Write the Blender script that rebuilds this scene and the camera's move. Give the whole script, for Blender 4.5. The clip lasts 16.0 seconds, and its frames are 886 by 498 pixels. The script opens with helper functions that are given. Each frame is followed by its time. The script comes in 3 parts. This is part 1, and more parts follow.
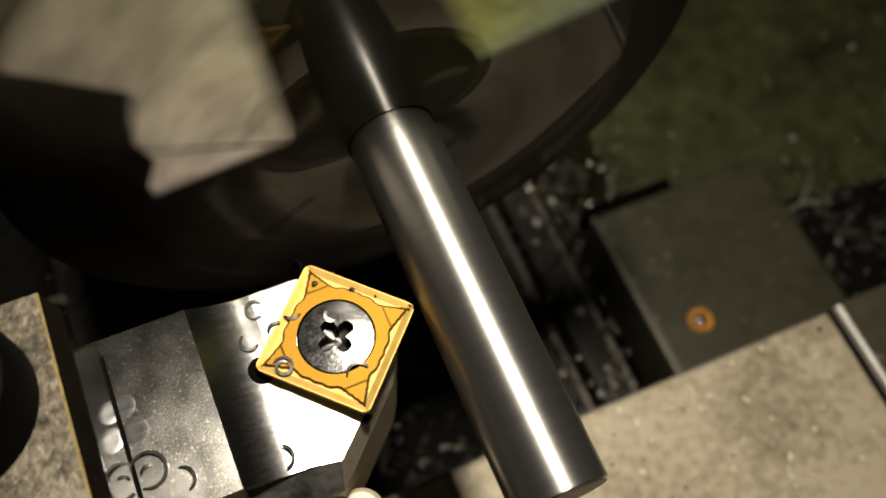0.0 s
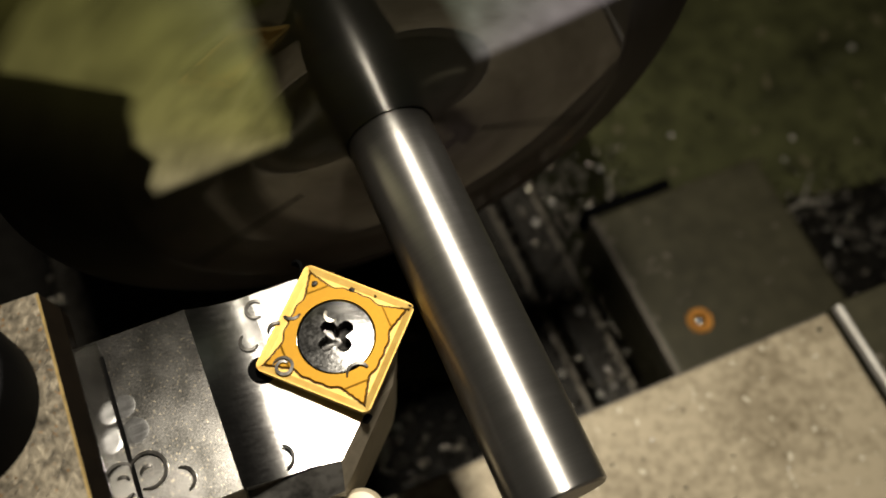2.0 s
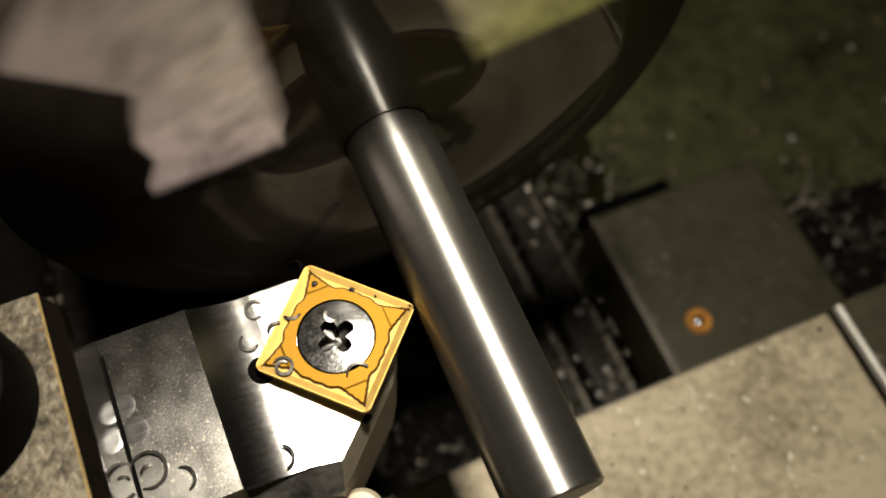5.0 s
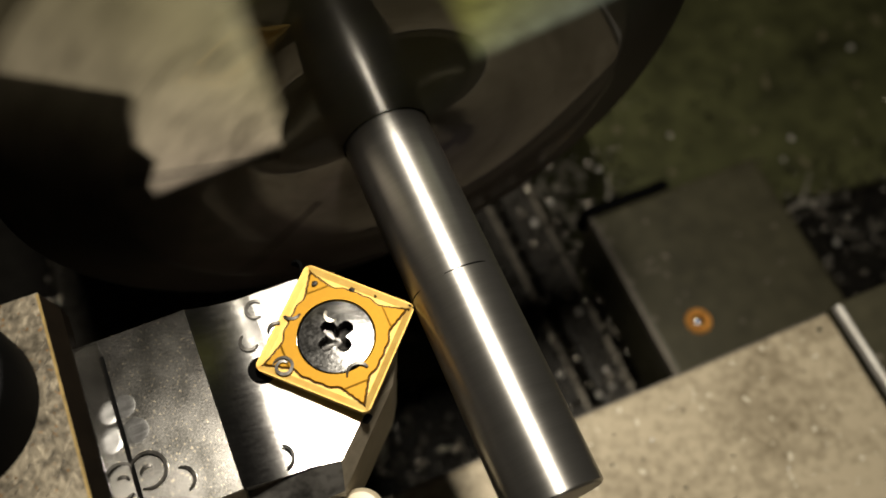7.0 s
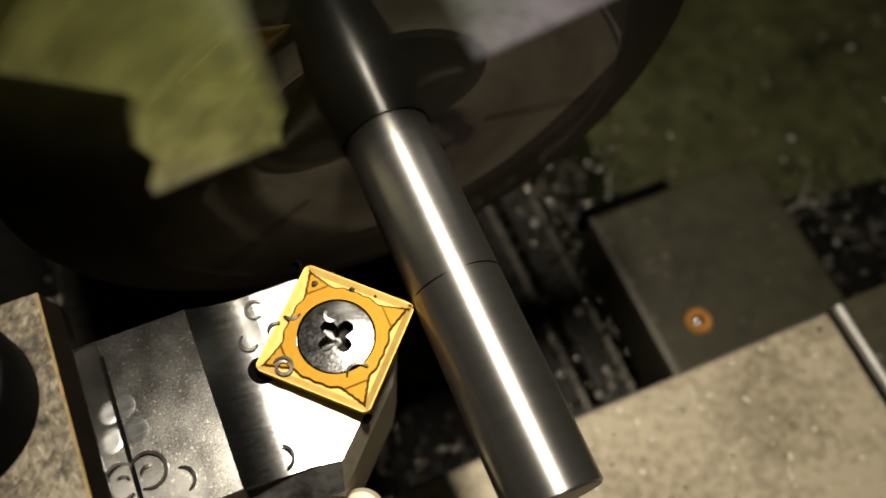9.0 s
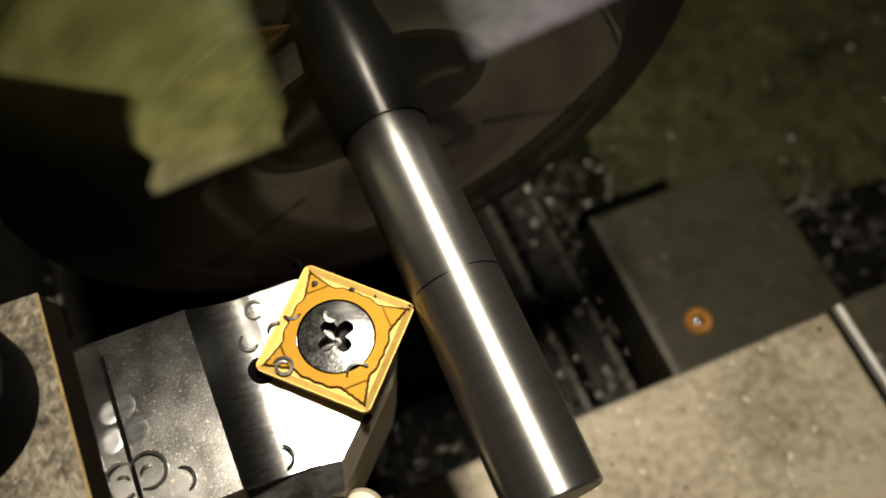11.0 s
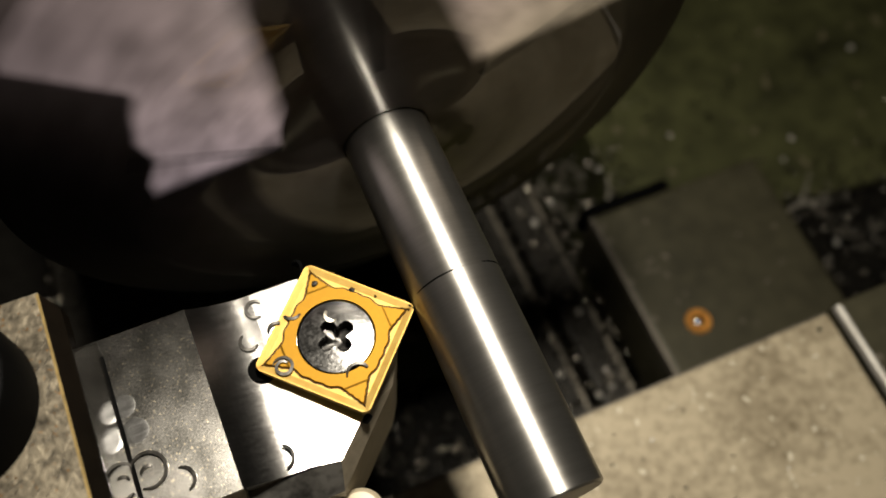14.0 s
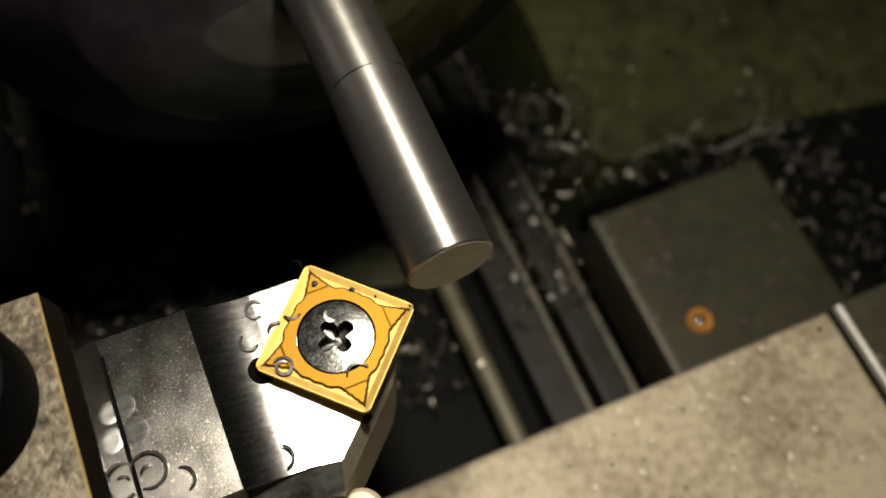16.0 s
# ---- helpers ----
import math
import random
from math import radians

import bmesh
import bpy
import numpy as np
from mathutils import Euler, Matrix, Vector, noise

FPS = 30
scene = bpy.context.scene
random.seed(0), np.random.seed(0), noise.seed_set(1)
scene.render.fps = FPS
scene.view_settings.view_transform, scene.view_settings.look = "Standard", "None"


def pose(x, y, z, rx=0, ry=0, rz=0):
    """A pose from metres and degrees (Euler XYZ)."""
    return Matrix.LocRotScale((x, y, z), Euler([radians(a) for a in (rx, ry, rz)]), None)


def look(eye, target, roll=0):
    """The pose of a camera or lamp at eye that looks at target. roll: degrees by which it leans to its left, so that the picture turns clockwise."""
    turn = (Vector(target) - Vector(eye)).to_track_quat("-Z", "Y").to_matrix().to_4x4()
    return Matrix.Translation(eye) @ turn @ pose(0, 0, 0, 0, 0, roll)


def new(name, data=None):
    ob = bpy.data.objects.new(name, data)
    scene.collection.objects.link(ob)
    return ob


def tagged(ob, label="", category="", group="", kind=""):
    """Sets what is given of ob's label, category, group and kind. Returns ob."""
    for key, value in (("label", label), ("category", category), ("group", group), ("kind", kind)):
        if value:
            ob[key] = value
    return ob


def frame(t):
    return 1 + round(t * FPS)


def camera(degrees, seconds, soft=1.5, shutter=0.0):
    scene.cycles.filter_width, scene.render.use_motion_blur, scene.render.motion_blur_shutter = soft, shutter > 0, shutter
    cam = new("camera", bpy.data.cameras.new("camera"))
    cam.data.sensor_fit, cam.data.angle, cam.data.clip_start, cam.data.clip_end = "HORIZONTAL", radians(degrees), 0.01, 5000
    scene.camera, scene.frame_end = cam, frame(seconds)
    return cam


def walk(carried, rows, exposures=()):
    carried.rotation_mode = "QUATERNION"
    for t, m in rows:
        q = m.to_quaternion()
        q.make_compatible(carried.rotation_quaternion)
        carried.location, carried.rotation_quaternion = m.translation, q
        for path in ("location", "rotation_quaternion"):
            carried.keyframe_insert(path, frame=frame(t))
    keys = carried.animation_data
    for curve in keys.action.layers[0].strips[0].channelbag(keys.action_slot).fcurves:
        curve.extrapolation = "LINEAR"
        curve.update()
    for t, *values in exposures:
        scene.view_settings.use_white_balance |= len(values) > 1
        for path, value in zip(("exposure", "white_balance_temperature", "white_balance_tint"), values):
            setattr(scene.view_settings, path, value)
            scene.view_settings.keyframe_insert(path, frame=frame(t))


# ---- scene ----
MM = 0.001

# ---- camera ----
cam = camera(51.72, 16.0, soft=1.8, shutter=0.12)
EYE = Vector((-0.0148, -0.0327, 0.0902))
CAM = Matrix(((0.9190, 0.3392, -0.2009, EYE.x), (-0.3922, 0.8389, -0.3775, EYE.y), (0.0405, 0.4257, 0.9039, EYE.z), (0, 0, 0, 1)))
walk(cam, [(0.0, CAM), (16.0, CAM)])
cam.data.dof.use_dof = True
cam.data.dof.focus_distance = 0.095
cam.data.dof.aperture_fstop = 22.0

# ---- world and lamps ----
world = bpy.data.worlds.new("workshop_dark")
scene.world = world
world.use_nodes = True
world.node_tree.nodes["Background"].inputs[0].default_value = (0.9, 0.85, 0.7, 1)
world.node_tree.nodes["Background"].inputs[1].default_value = 0.002
scene.view_settings.exposure = 0.0


def lamp(name, kind, eye, target, watts, size, colour, long=0.0):
    data = bpy.data.lights.new(name, kind)
    data.energy, data.color = watts, colour
    if kind == "AREA":
        data.shape, data.size, data.size_y = "RECTANGLE", size, long
    else:
        data.shadow_soft_size = size
    ob = new(name, data)
    ob.matrix_world = look(eye, target)
    return ob


# work lamp over the rod, and a small shaded lamp low at the tailstock end
top_lamp = lamp("work_lamp", "AREA", (0.0205, 0.028, 0.150), (0.005, 0.0, 0.0), 0.44, 0.014, (1.0, 0.92, 0.78), 0.030)
top_lamp.matrix_world = pose(0.0205, 0.028, 0.150, -7, 5, 0)
low_lamp = lamp("low_lamp", "SPOT", (0.0057, -0.062, -0.0057), (-0.0098, -0.062, 0.0943), 1.78, 0.0005, (1.0, 0.93, 0.85))
low_lamp.data.spot_size, low_lamp.data.spot_blend = radians(163.4), 0.04


# ---- materials ----
def material(name, base, rough=0.5, metal=0.0, second=None, grain=600.0, coarse=60.0, mix=0.5, bump=0.15, stretch=(1, 1, 1), spots=None, spot_amount=0.0, spot_scale=900.0, rough_var=0.1, spec=0.5):
    """Two scales of noise in colour and gloss, fine relief, and a few specks of another colour."""
    m = bpy.data.materials.new(name)
    m.use_nodes = True
    t = m.node_tree
    b = t.nodes["Principled BSDF"]
    b.inputs["Metallic"].default_value = metal
    b.inputs["Specular IOR Level"].default_value = spec
    tc = t.nodes.new("ShaderNodeTexCoord")
    mp = t.nodes.new("ShaderNodeMapping")
    mp.inputs["Scale"].default_value = stretch
    t.links.new(tc.outputs["Object"], mp.inputs["Vector"])

    def noisy(scale, detail=4.0):
        n = t.nodes.new("ShaderNodeTexNoise")
        n.inputs["Scale"].default_value, n.inputs["Detail"].default_value = scale, detail
        t.links.new(mp.outputs[0], n.inputs["Vector"])
        return n
    fine, wide = noisy(grain), noisy(coarse)
    add = t.nodes.new("ShaderNodeMath")
    add.operation = "MULTIPLY_ADD"
    add.inputs[1].default_value = 0.5
    half = t.nodes.new("ShaderNodeMath")
    half.operation = "MULTIPLY"
    half.inputs[1].default_value = 0.5
    t.links.new(wide.outputs["Fac"], half.inputs[0])
    t.links.new(fine.outputs["Fac"], add.inputs[0])
    t.links.new(half.outputs[0], add.inputs[2])
    ramp = t.nodes.new("ShaderNodeValToRGB")
    second = second or tuple(c * 0.55 for c in base)
    ramp.color_ramp.elements[0].position, ramp.color_ramp.elements[0].color = max(0.02, 0.5 - 0.22), (*second, 1)
    ramp.color_ramp.elements[1].position, ramp.color_ramp.elements[1].color = 0.5 + 0.18 * (1.2 - mix), (*base, 1)
    t.links.new(add.outputs[0], ramp.inputs[0])
    colour = ramp.outputs[0]
    if spots:
        sp = noisy(spot_scale, 1.0)
        sr = t.nodes.new("ShaderNodeValToRGB")
        sr.color_ramp.elements[0].position, sr.color_ramp.elements[1].position = 0.70 - spot_amount * 0.2, 0.74 - spot_amount * 0.2
        t.links.new(sp.outputs["Fac"], sr.inputs[0])
        mx = t.nodes.new("ShaderNodeMix")
        mx.data_type = "RGBA"
        mx.inputs[7].default_value = (*spots, 1)
        t.links.new(sr.outputs[0], mx.inputs[0])
        t.links.new(colour, mx.inputs[6])
        colour = mx.outputs[2]
    t.links.new(colour, b.inputs["Base Color"])
    rr = t.nodes.new("ShaderNodeMapRange")
    rr.inputs[3].default_value, rr.inputs[4].default_value = max(0.03, rough - rough_var), min(1.0, rough + rough_var)
    t.links.new(add.outputs[0], rr.inputs[0])
    t.links.new(rr.outputs[0], b.inputs["Roughness"])
    if bump:
        bp = t.nodes.new("ShaderNodeBump")
        bp.inputs["Strength"].default_value, bp.inputs["Distance"].default_value = bump, 0.0002
        t.links.new(add.outputs[0], bp.inputs["Height"])
        t.links.new(bp.outputs[0], b.inputs["Normal"])
    return m


def light_tinted_face(name, coat):
    """Faced steel with pale tints painted round the axis, standing in for coloured light."""
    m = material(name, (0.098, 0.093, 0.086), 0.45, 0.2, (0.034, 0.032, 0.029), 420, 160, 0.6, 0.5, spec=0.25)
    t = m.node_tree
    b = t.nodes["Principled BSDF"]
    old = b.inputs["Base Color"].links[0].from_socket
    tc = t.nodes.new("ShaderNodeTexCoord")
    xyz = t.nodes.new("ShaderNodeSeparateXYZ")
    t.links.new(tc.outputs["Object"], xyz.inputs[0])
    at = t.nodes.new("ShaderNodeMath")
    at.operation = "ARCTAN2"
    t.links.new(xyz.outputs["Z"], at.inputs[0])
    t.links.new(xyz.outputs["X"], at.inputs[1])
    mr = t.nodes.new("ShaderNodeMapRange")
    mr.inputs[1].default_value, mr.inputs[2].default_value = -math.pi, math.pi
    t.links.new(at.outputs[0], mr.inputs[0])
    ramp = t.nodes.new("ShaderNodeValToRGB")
    light_hues = [(0.0, (0.60, 0.55, 0.38)), (0.24, (0.68, 0.56, 0.56)), (0.50, (0.48, 0.43, 0.56)), (0.69, (0.22, 0.28, 0.235)), (0.80, (0.27, 0.30, 0.065)), (0.90, (0.36, 0.36, 0.13)), (1.0, (0.60, 0.55, 0.38))]
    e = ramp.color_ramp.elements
    e[0].position, e[0].color = light_hues[0][0], (*light_hues[0][1], 1)
    e[1].position, e[1].color = light_hues[-1][0], (*light_hues[-1][1], 1)
    for pos, col in light_hues[1:-1]:
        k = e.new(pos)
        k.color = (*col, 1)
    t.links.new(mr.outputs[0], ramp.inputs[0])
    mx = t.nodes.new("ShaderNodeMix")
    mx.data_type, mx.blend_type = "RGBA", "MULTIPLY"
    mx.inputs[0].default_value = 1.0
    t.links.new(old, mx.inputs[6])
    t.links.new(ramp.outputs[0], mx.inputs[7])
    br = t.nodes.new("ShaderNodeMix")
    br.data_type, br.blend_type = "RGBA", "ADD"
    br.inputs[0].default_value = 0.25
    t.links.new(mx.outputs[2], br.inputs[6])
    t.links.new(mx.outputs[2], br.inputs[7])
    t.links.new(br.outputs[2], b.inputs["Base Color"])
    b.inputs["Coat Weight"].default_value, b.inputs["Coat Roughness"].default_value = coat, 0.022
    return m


STEEL = material("ground_steel", (0.50, 0.49, 0.47), 0.22, 1.0, (0.30, 0.29, 0.28), 1800, 500, 0.6, 0.12, rough_var=0.12)
SCREW = material("grey_screw_steel", (0.25, 0.245, 0.235), 0.165, 1.0, (0.06, 0.058, 0.055), 2600, 700, 0.9, 0.13, rough_var=0.09)
SOCKET = material("shaded_socket_steel", (0.03, 0.028, 0.025), 0.25, 0.6, (0.008, 0.007, 0.006), 1500, 600, 0.6, 0.2)
WAY = material("oily_way_iron", (0.042, 0.038, 0.031), 0.45, 0.1, (0.016, 0.014, 0.011), 300, 70, 0.6, 0.3, spec=0.25)
PALE_METAL = material("pale_bright_metal", (0.88, 0.85, 0.78), 0.5, 0.3, (0.50, 0.46, 0.40), 500, 150, 0.7, 0.4)
ROD = material("turned_rod_steel", (0.44, 0.424, 0.394), 0.325, 0.955, (0.375, 0.36, 0.33), 2500, 300, 0.5, 0.05, (0.15, 3, 0.15), rough_var=0.04)
ENDM = material("dull_sawn_end", (0.60, 0.57, 0.52), 0.5, 0.3, (0.42, 0.40, 0.36), 1200, 250, 0.6, 0.2, spec=0.3)
SHANK = material("worn_ground_shank", (0.175, 0.168, 0.155), 0.235, 1.0, (0.062, 0.059, 0.053), 6000, 420, 0.8, 0.08, (1, 0.7, 1), (0.42, 0.37, 0.285), 0.22, 3800, rough_var=0.08)
HEADM = material("milled_holder_steel", (0.66, 0.65, 0.63), 0.22, 1.0, (0.50, 0.49, 0.47), 5000, 1200, 0.5, 0.06, (0.2, 2, 1), rough_var=0.07)
RUNOUT = material("hollow_milled_steel", (0.44, 0.43, 0.41), 0.15, 1.0, (0.30, 0.29, 0.275), 5000, 1200, 0.5, 0.05, (0.2, 2, 1), rough_var=0.05)
DARKSTEEL = material("near_black_steel", (0.005, 0.0035, 0.002), 0.55, 0.0, (0.002, 0.0015, 0.001), 500, 60, 0.5, 0.15, spec=0.05)
POLISHED = material("dark_polished_post_side", (0.018, 0.017, 0.015), 0.07, 0.0, (0.012, 0.011, 0.010), 700, 120, 0.5, 0.02, rough_var=0.03, spec=0.12)
POST = material("worn_tool_post_steel", (0.40, 0.345, 0.255), 0.36, 0.8, (0.045, 0.039, 0.031), 1300, 190, 0.8, 0.9, (1, 1, 1), (0.34, 0.20, 0.09), 0.16, 1900, rough_var=0.14)
NOSE = material("shiny_dark_flank", (0.30, 0.285, 0.26), 0.42, 0.7, (0.05, 0.047, 0.043), 900, 200, 0.8, 0.4, rough_var=0.15)
BRASSY = material("brown_edge", (0.34, 0.24, 0.085), 0.5, 0.4, (0.16, 0.11, 0.04), 900, 200, 0.6, 0.2)
FLANK = material("dull_tan_flank", (0.24, 0.205, 0.15), 0.6, 0.3, (0.15, 0.128, 0.092), 1200, 200, 0.6, 0.2)
BLACK = material("matte_black", (0.003, 0.003, 0.003), 0.7, 0.0, (0.001, 0.001, 0.001), 600, 80, 0.5, 0.2, spec=0.02)
PLATE = material("stained_cast_iron", (0.50, 0.425, 0.295), 0.55, 0.2, (0.165, 0.128, 0.072), 520, 62, 0.75, 0.8, (1, 1, 1), (0.68, 0.62, 0.48), 0.03, 620)
SADDLE = material("dull_oily_iron", (0.064, 0.058, 0.031), 0.5, 0.2, (0.034, 0.031, 0.017), 260, 45, 0.6, 0.25, (1, 1, 1), (0.14, 0.12, 0.09), 0.0, 300)
BED = material("near_black_bed_iron", (0.012, 0.011, 0.009), 0.6, 0.0, (0.004, 0.0035, 0.003), 240, 40, 0.6, 0.3, spec=0.08)
RAIL = material("worn_and_highlit_edge", (0.21, 0.185, 0.145), 0.5, 0.4, (0.05, 0.045, 0.035), 200, 60, 0.7, 0.3)
FEED = material("stained_feed_rod", (0.23, 0.215, 0.145), 0.5, 0.35, (0.075, 0.058, 0.03), 160, 45, 0.7, 0.4)
GREEN = material("green_machine_paint", (0.108, 0.112, 0.044), 0.55, 0.0, (0.010, 0.010, 0.005), 120, 26, 0.35, 0.5, (1, 1, 1), (0.16, 0.14, 0.08), 0.0, 150, spec=0.3)
GOLD = material("gold_titanium_nitride", (0.335, 0.178, 0.014), 0.58, 0.8, (0.27, 0.135, 0.010), 1500, 250, 0.5, 0.05, rough_var=0.06)
LAND = material("pale_worn_gold", (0.57, 0.39, 0.11), 0.56, 0.7, (0.48, 0.27, 0.05), 900, 300, 0.6, 0.05, rough_var=0.06)
CREASE = material("shaded_crease", (0.10, 0.055, 0.015), 0.5, 0.4, (0.05, 0.025, 0.008), 1500, 250, 0.5, 0.05)
BRASS = material("rusty_brass", (0.80, 0.36, 0.07), 0.45, 0.4, (0.40, 0.16, 0.03), 700, 200, 0.6, 0.2)
CHIP = material("steel_chip", (0.07, 0.065, 0.058), 0.33, 0.65, (0.018, 0.017, 0.015), 1500, 300, 0.6, 0.2, spec=0.4)
SWARF = material("dark_oily_chip", (0.17, 0.155, 0.125), 0.3, 0.9, (0.012, 0.010, 0.008), 150, 60, 0.7, 0.2)
BRIGHT = material("bright_steel_chip", (0.55, 0.51, 0.44), 0.3, 0.9, (0.30, 0.27, 0.22), 500, 150, 0.6, 0.2)
TANGLE = material("grey_steel_chip", (0.56, 0.52, 0.44), 0.36, 0.75, (0.16, 0.14, 0.11), 220, 60, 0.7, 0.2)
GLINT = material("pale_glint_grain", (0.86, 0.83, 0.76), 0.3, 0.5, (0.70, 0.66, 0.58), 900, 200, 0.5, 0.1)
CURLS = material("dull_pale_chip", (0.40, 0.37, 0.31), 0.55, 0.2, (0.16, 0.145, 0.115), 300, 90, 0.7, 0.3)
CREAM = material("cream_knob", (0.7, 0.6, 0.42), 0.4, 0.0, (0.55, 0.47, 0.33), 400, 100, 0.5, 0.1)


def along_grooves(m, amount, axis=""):
    """Machining marks that run round an axis, or straight along y, and draw the highlight out across them."""
    t = m.node_tree
    b = t.nodes["Principled BSDF"]
    if axis:
        tan = t.nodes.new("ShaderNodeTangent")
        tan.direction_type, tan.axis = "RADIAL", axis
    else:
        tan = t.nodes.new("ShaderNodeCombineXYZ")
        tan.inputs[1].default_value = 1.0
    t.links.new(tan.outputs[0], b.inputs["Tangent"])
    b.inputs["Anisotropic"].default_value = amount
    b.inputs["Anisotropic Rotation"].default_value = 0.25


along_grooves(ROD, 0.62, "Y")
along_grooves(SHANK, 0.8)
FACE = light_tinted_face("faced_steel", 0.65)
BODY = light_tinted_face("turned_chuck_steel", 0.0)
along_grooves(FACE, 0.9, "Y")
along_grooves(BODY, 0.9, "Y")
WALL = material("dark_workshop_wall", (0.05, 0.045, 0.04), 0.9, 0.0, (0.03, 0.028, 0.025), 12, 3, 0.5, 0.2)


# ---- mesh helpers (millimetres) ----
def part(name, bm, mat, parent=None, label="", smooth=False, angle=35, bevel=0.0):
    if bevel:
        bmesh.ops.bevel(bm, geom=[e for e in bm.edges if e.calc_face_angle(0) > radians(30)], offset=bevel, segments=2, affect="EDGES", profile=0.6)
    bmesh.ops.recalc_face_normals(bm, faces=bm.faces[:])
    for v in bm.verts:
        v.co *= MM
    me = bpy.data.meshes.new(name)
    bm.to_mesh(me)
    bm.free()
    me.materials.append(mat)
    if smooth:
        for p in me.polygons:
            p.use_smooth = True
        me.set_sharp_from_angle(angle=radians(angle))
    ob = new(name, me)
    if parent:
        ob.parent = parent
    if label:
        tagged(ob, label)
    return ob


def empty(name, x=0, y=0, z=0):
    ob = new(name)
    ob.empty_display_size = 0.005
    ob.location = (x * MM, y * MM, z * MM)
    return ob


def box(x0, x1, y0, y1, z0, z1, bm=None):
    bm = bm or bmesh.new()
    bmesh.ops.create_cube(bm, size=1, matrix=Matrix.Translation(((x0 + x1) / 2, (y0 + y1) / 2, (z0 + z1) / 2)) @ Matrix.Diagonal((x1 - x0, y1 - y0, z1 - z0, 1)))
    return bm


def prism(poly, z0, z1, low=None):
    bm = bmesh.new()
    top = [bm.verts.new((x, y, z1)) for x, y in poly]
    bot = [bm.verts.new((x, y, z0)) for x, y in (low or poly)]
    bm.faces.new(top)
    bm.faces.new(bot[::-1])
    n = len(poly)
    for i in range(n):
        bm.faces.new((top[i], bot[i], bot[(i + 1) % n], top[(i + 1) % n]))
    return bm


def turned(profile, n=96, axis="Y", centre=(0, 0, 0)):
    """A body of revolution from (radius, place along the axis)."""
    bm = bmesh.new()
    rings = []
    for r, a in profile:
        ring = []
        for k in range(n if r > 1e-6 else 1):
            c, s = math.cos(2 * math.pi * k / n) * r, math.sin(2 * math.pi * k / n) * r
            p = {"Y": (c, a, s), "Z": (c, s, a), "X": (a, c, s)}[axis]
            ring.append(bm.verts.new(Vector(p) + Vector(centre)))
        rings.append(ring)
    for a, b in zip(rings, rings[1:]):
        for k in range(n):
            q = [a[k % len(a)], a[(k + 1) % len(a)], b[(k + 1) % len(b)], b[k % len(b)]]
            q = list(dict.fromkeys(q))
            if len(q) > 2:
                bm.faces.new(q)
    return bm


# ---- chips ----
def curl(x, y, z, r, start, sweep, wide=0.45, rise=0.0, grow=0.0, lean=0.0, label="small curled steel chip lying on the tool", mat=None):
    """A curled ribbon of metal with thickness, standing on its edge."""
    bm = bmesh.new()
    n = max(8, int(abs(sweep) / 12))
    rows = []
    for k in range(n + 1):
        a = radians(start + sweep * k / n)
        taper = 0.35 + 0.65 * math.sin(math.pi * min(1, (k + 1) / (n + 1) * 1.02)) ** 0.5
        rr = r + grow * k / n
        th = 0.17 * taper
        rows.append([bm.verts.new((math.cos(a) * q, math.sin(a) * q, zz + rise * k / n + lean * math.cos(a))) for q, zz in ((rr - th, 0), (rr + th, 0), (rr + th, wide * taper), (rr - th, wide * taper))])
    for p, q in zip(rows, rows[1:]):
        for j in range(4):
            bm.faces.new((p[j], p[(j + 1) % 4], q[(j + 1) % 4], q[j]))
    bm.faces.new(rows[0])
    bm.faces.new(rows[-1][::-1])
    ob = part("metal_chip", bm, mat or CHIP, smooth=True, angle=50)
    ob.location = (x * MM, y * MM, z * MM)
    return tagged(ob, label, "metal chip", "chips on the tool")


# ---- room round the machine ----
def room():
    a, lo, hi = 780, -330, 620
    for name, b in (("floor", (-a, a, -a, a, lo - 30, lo)), ("ceiling", (-a, a, -a, a, hi, hi + 30)),
                    ("wall_north", (-a, a, a, a + 30, lo, hi)), ("wall_south", (-a, a, -a - 30, -a, lo, hi)),
                    ("wall_east", (a, a + 30, -a, a, lo, hi)), ("wall_west", (-a - 30, -a, -a, a, lo, hi))):
        tagged(part(name, box(*b), WALL), "dark unlit workshop " + name.split("_")[0], name.split("_")[0], kind="structure")


room()

# ---- rod and chuck ----
AXIS_X, ROD_R, ROD_END, FACE_Y = 5.42, 5.085, -24.25, 20.5


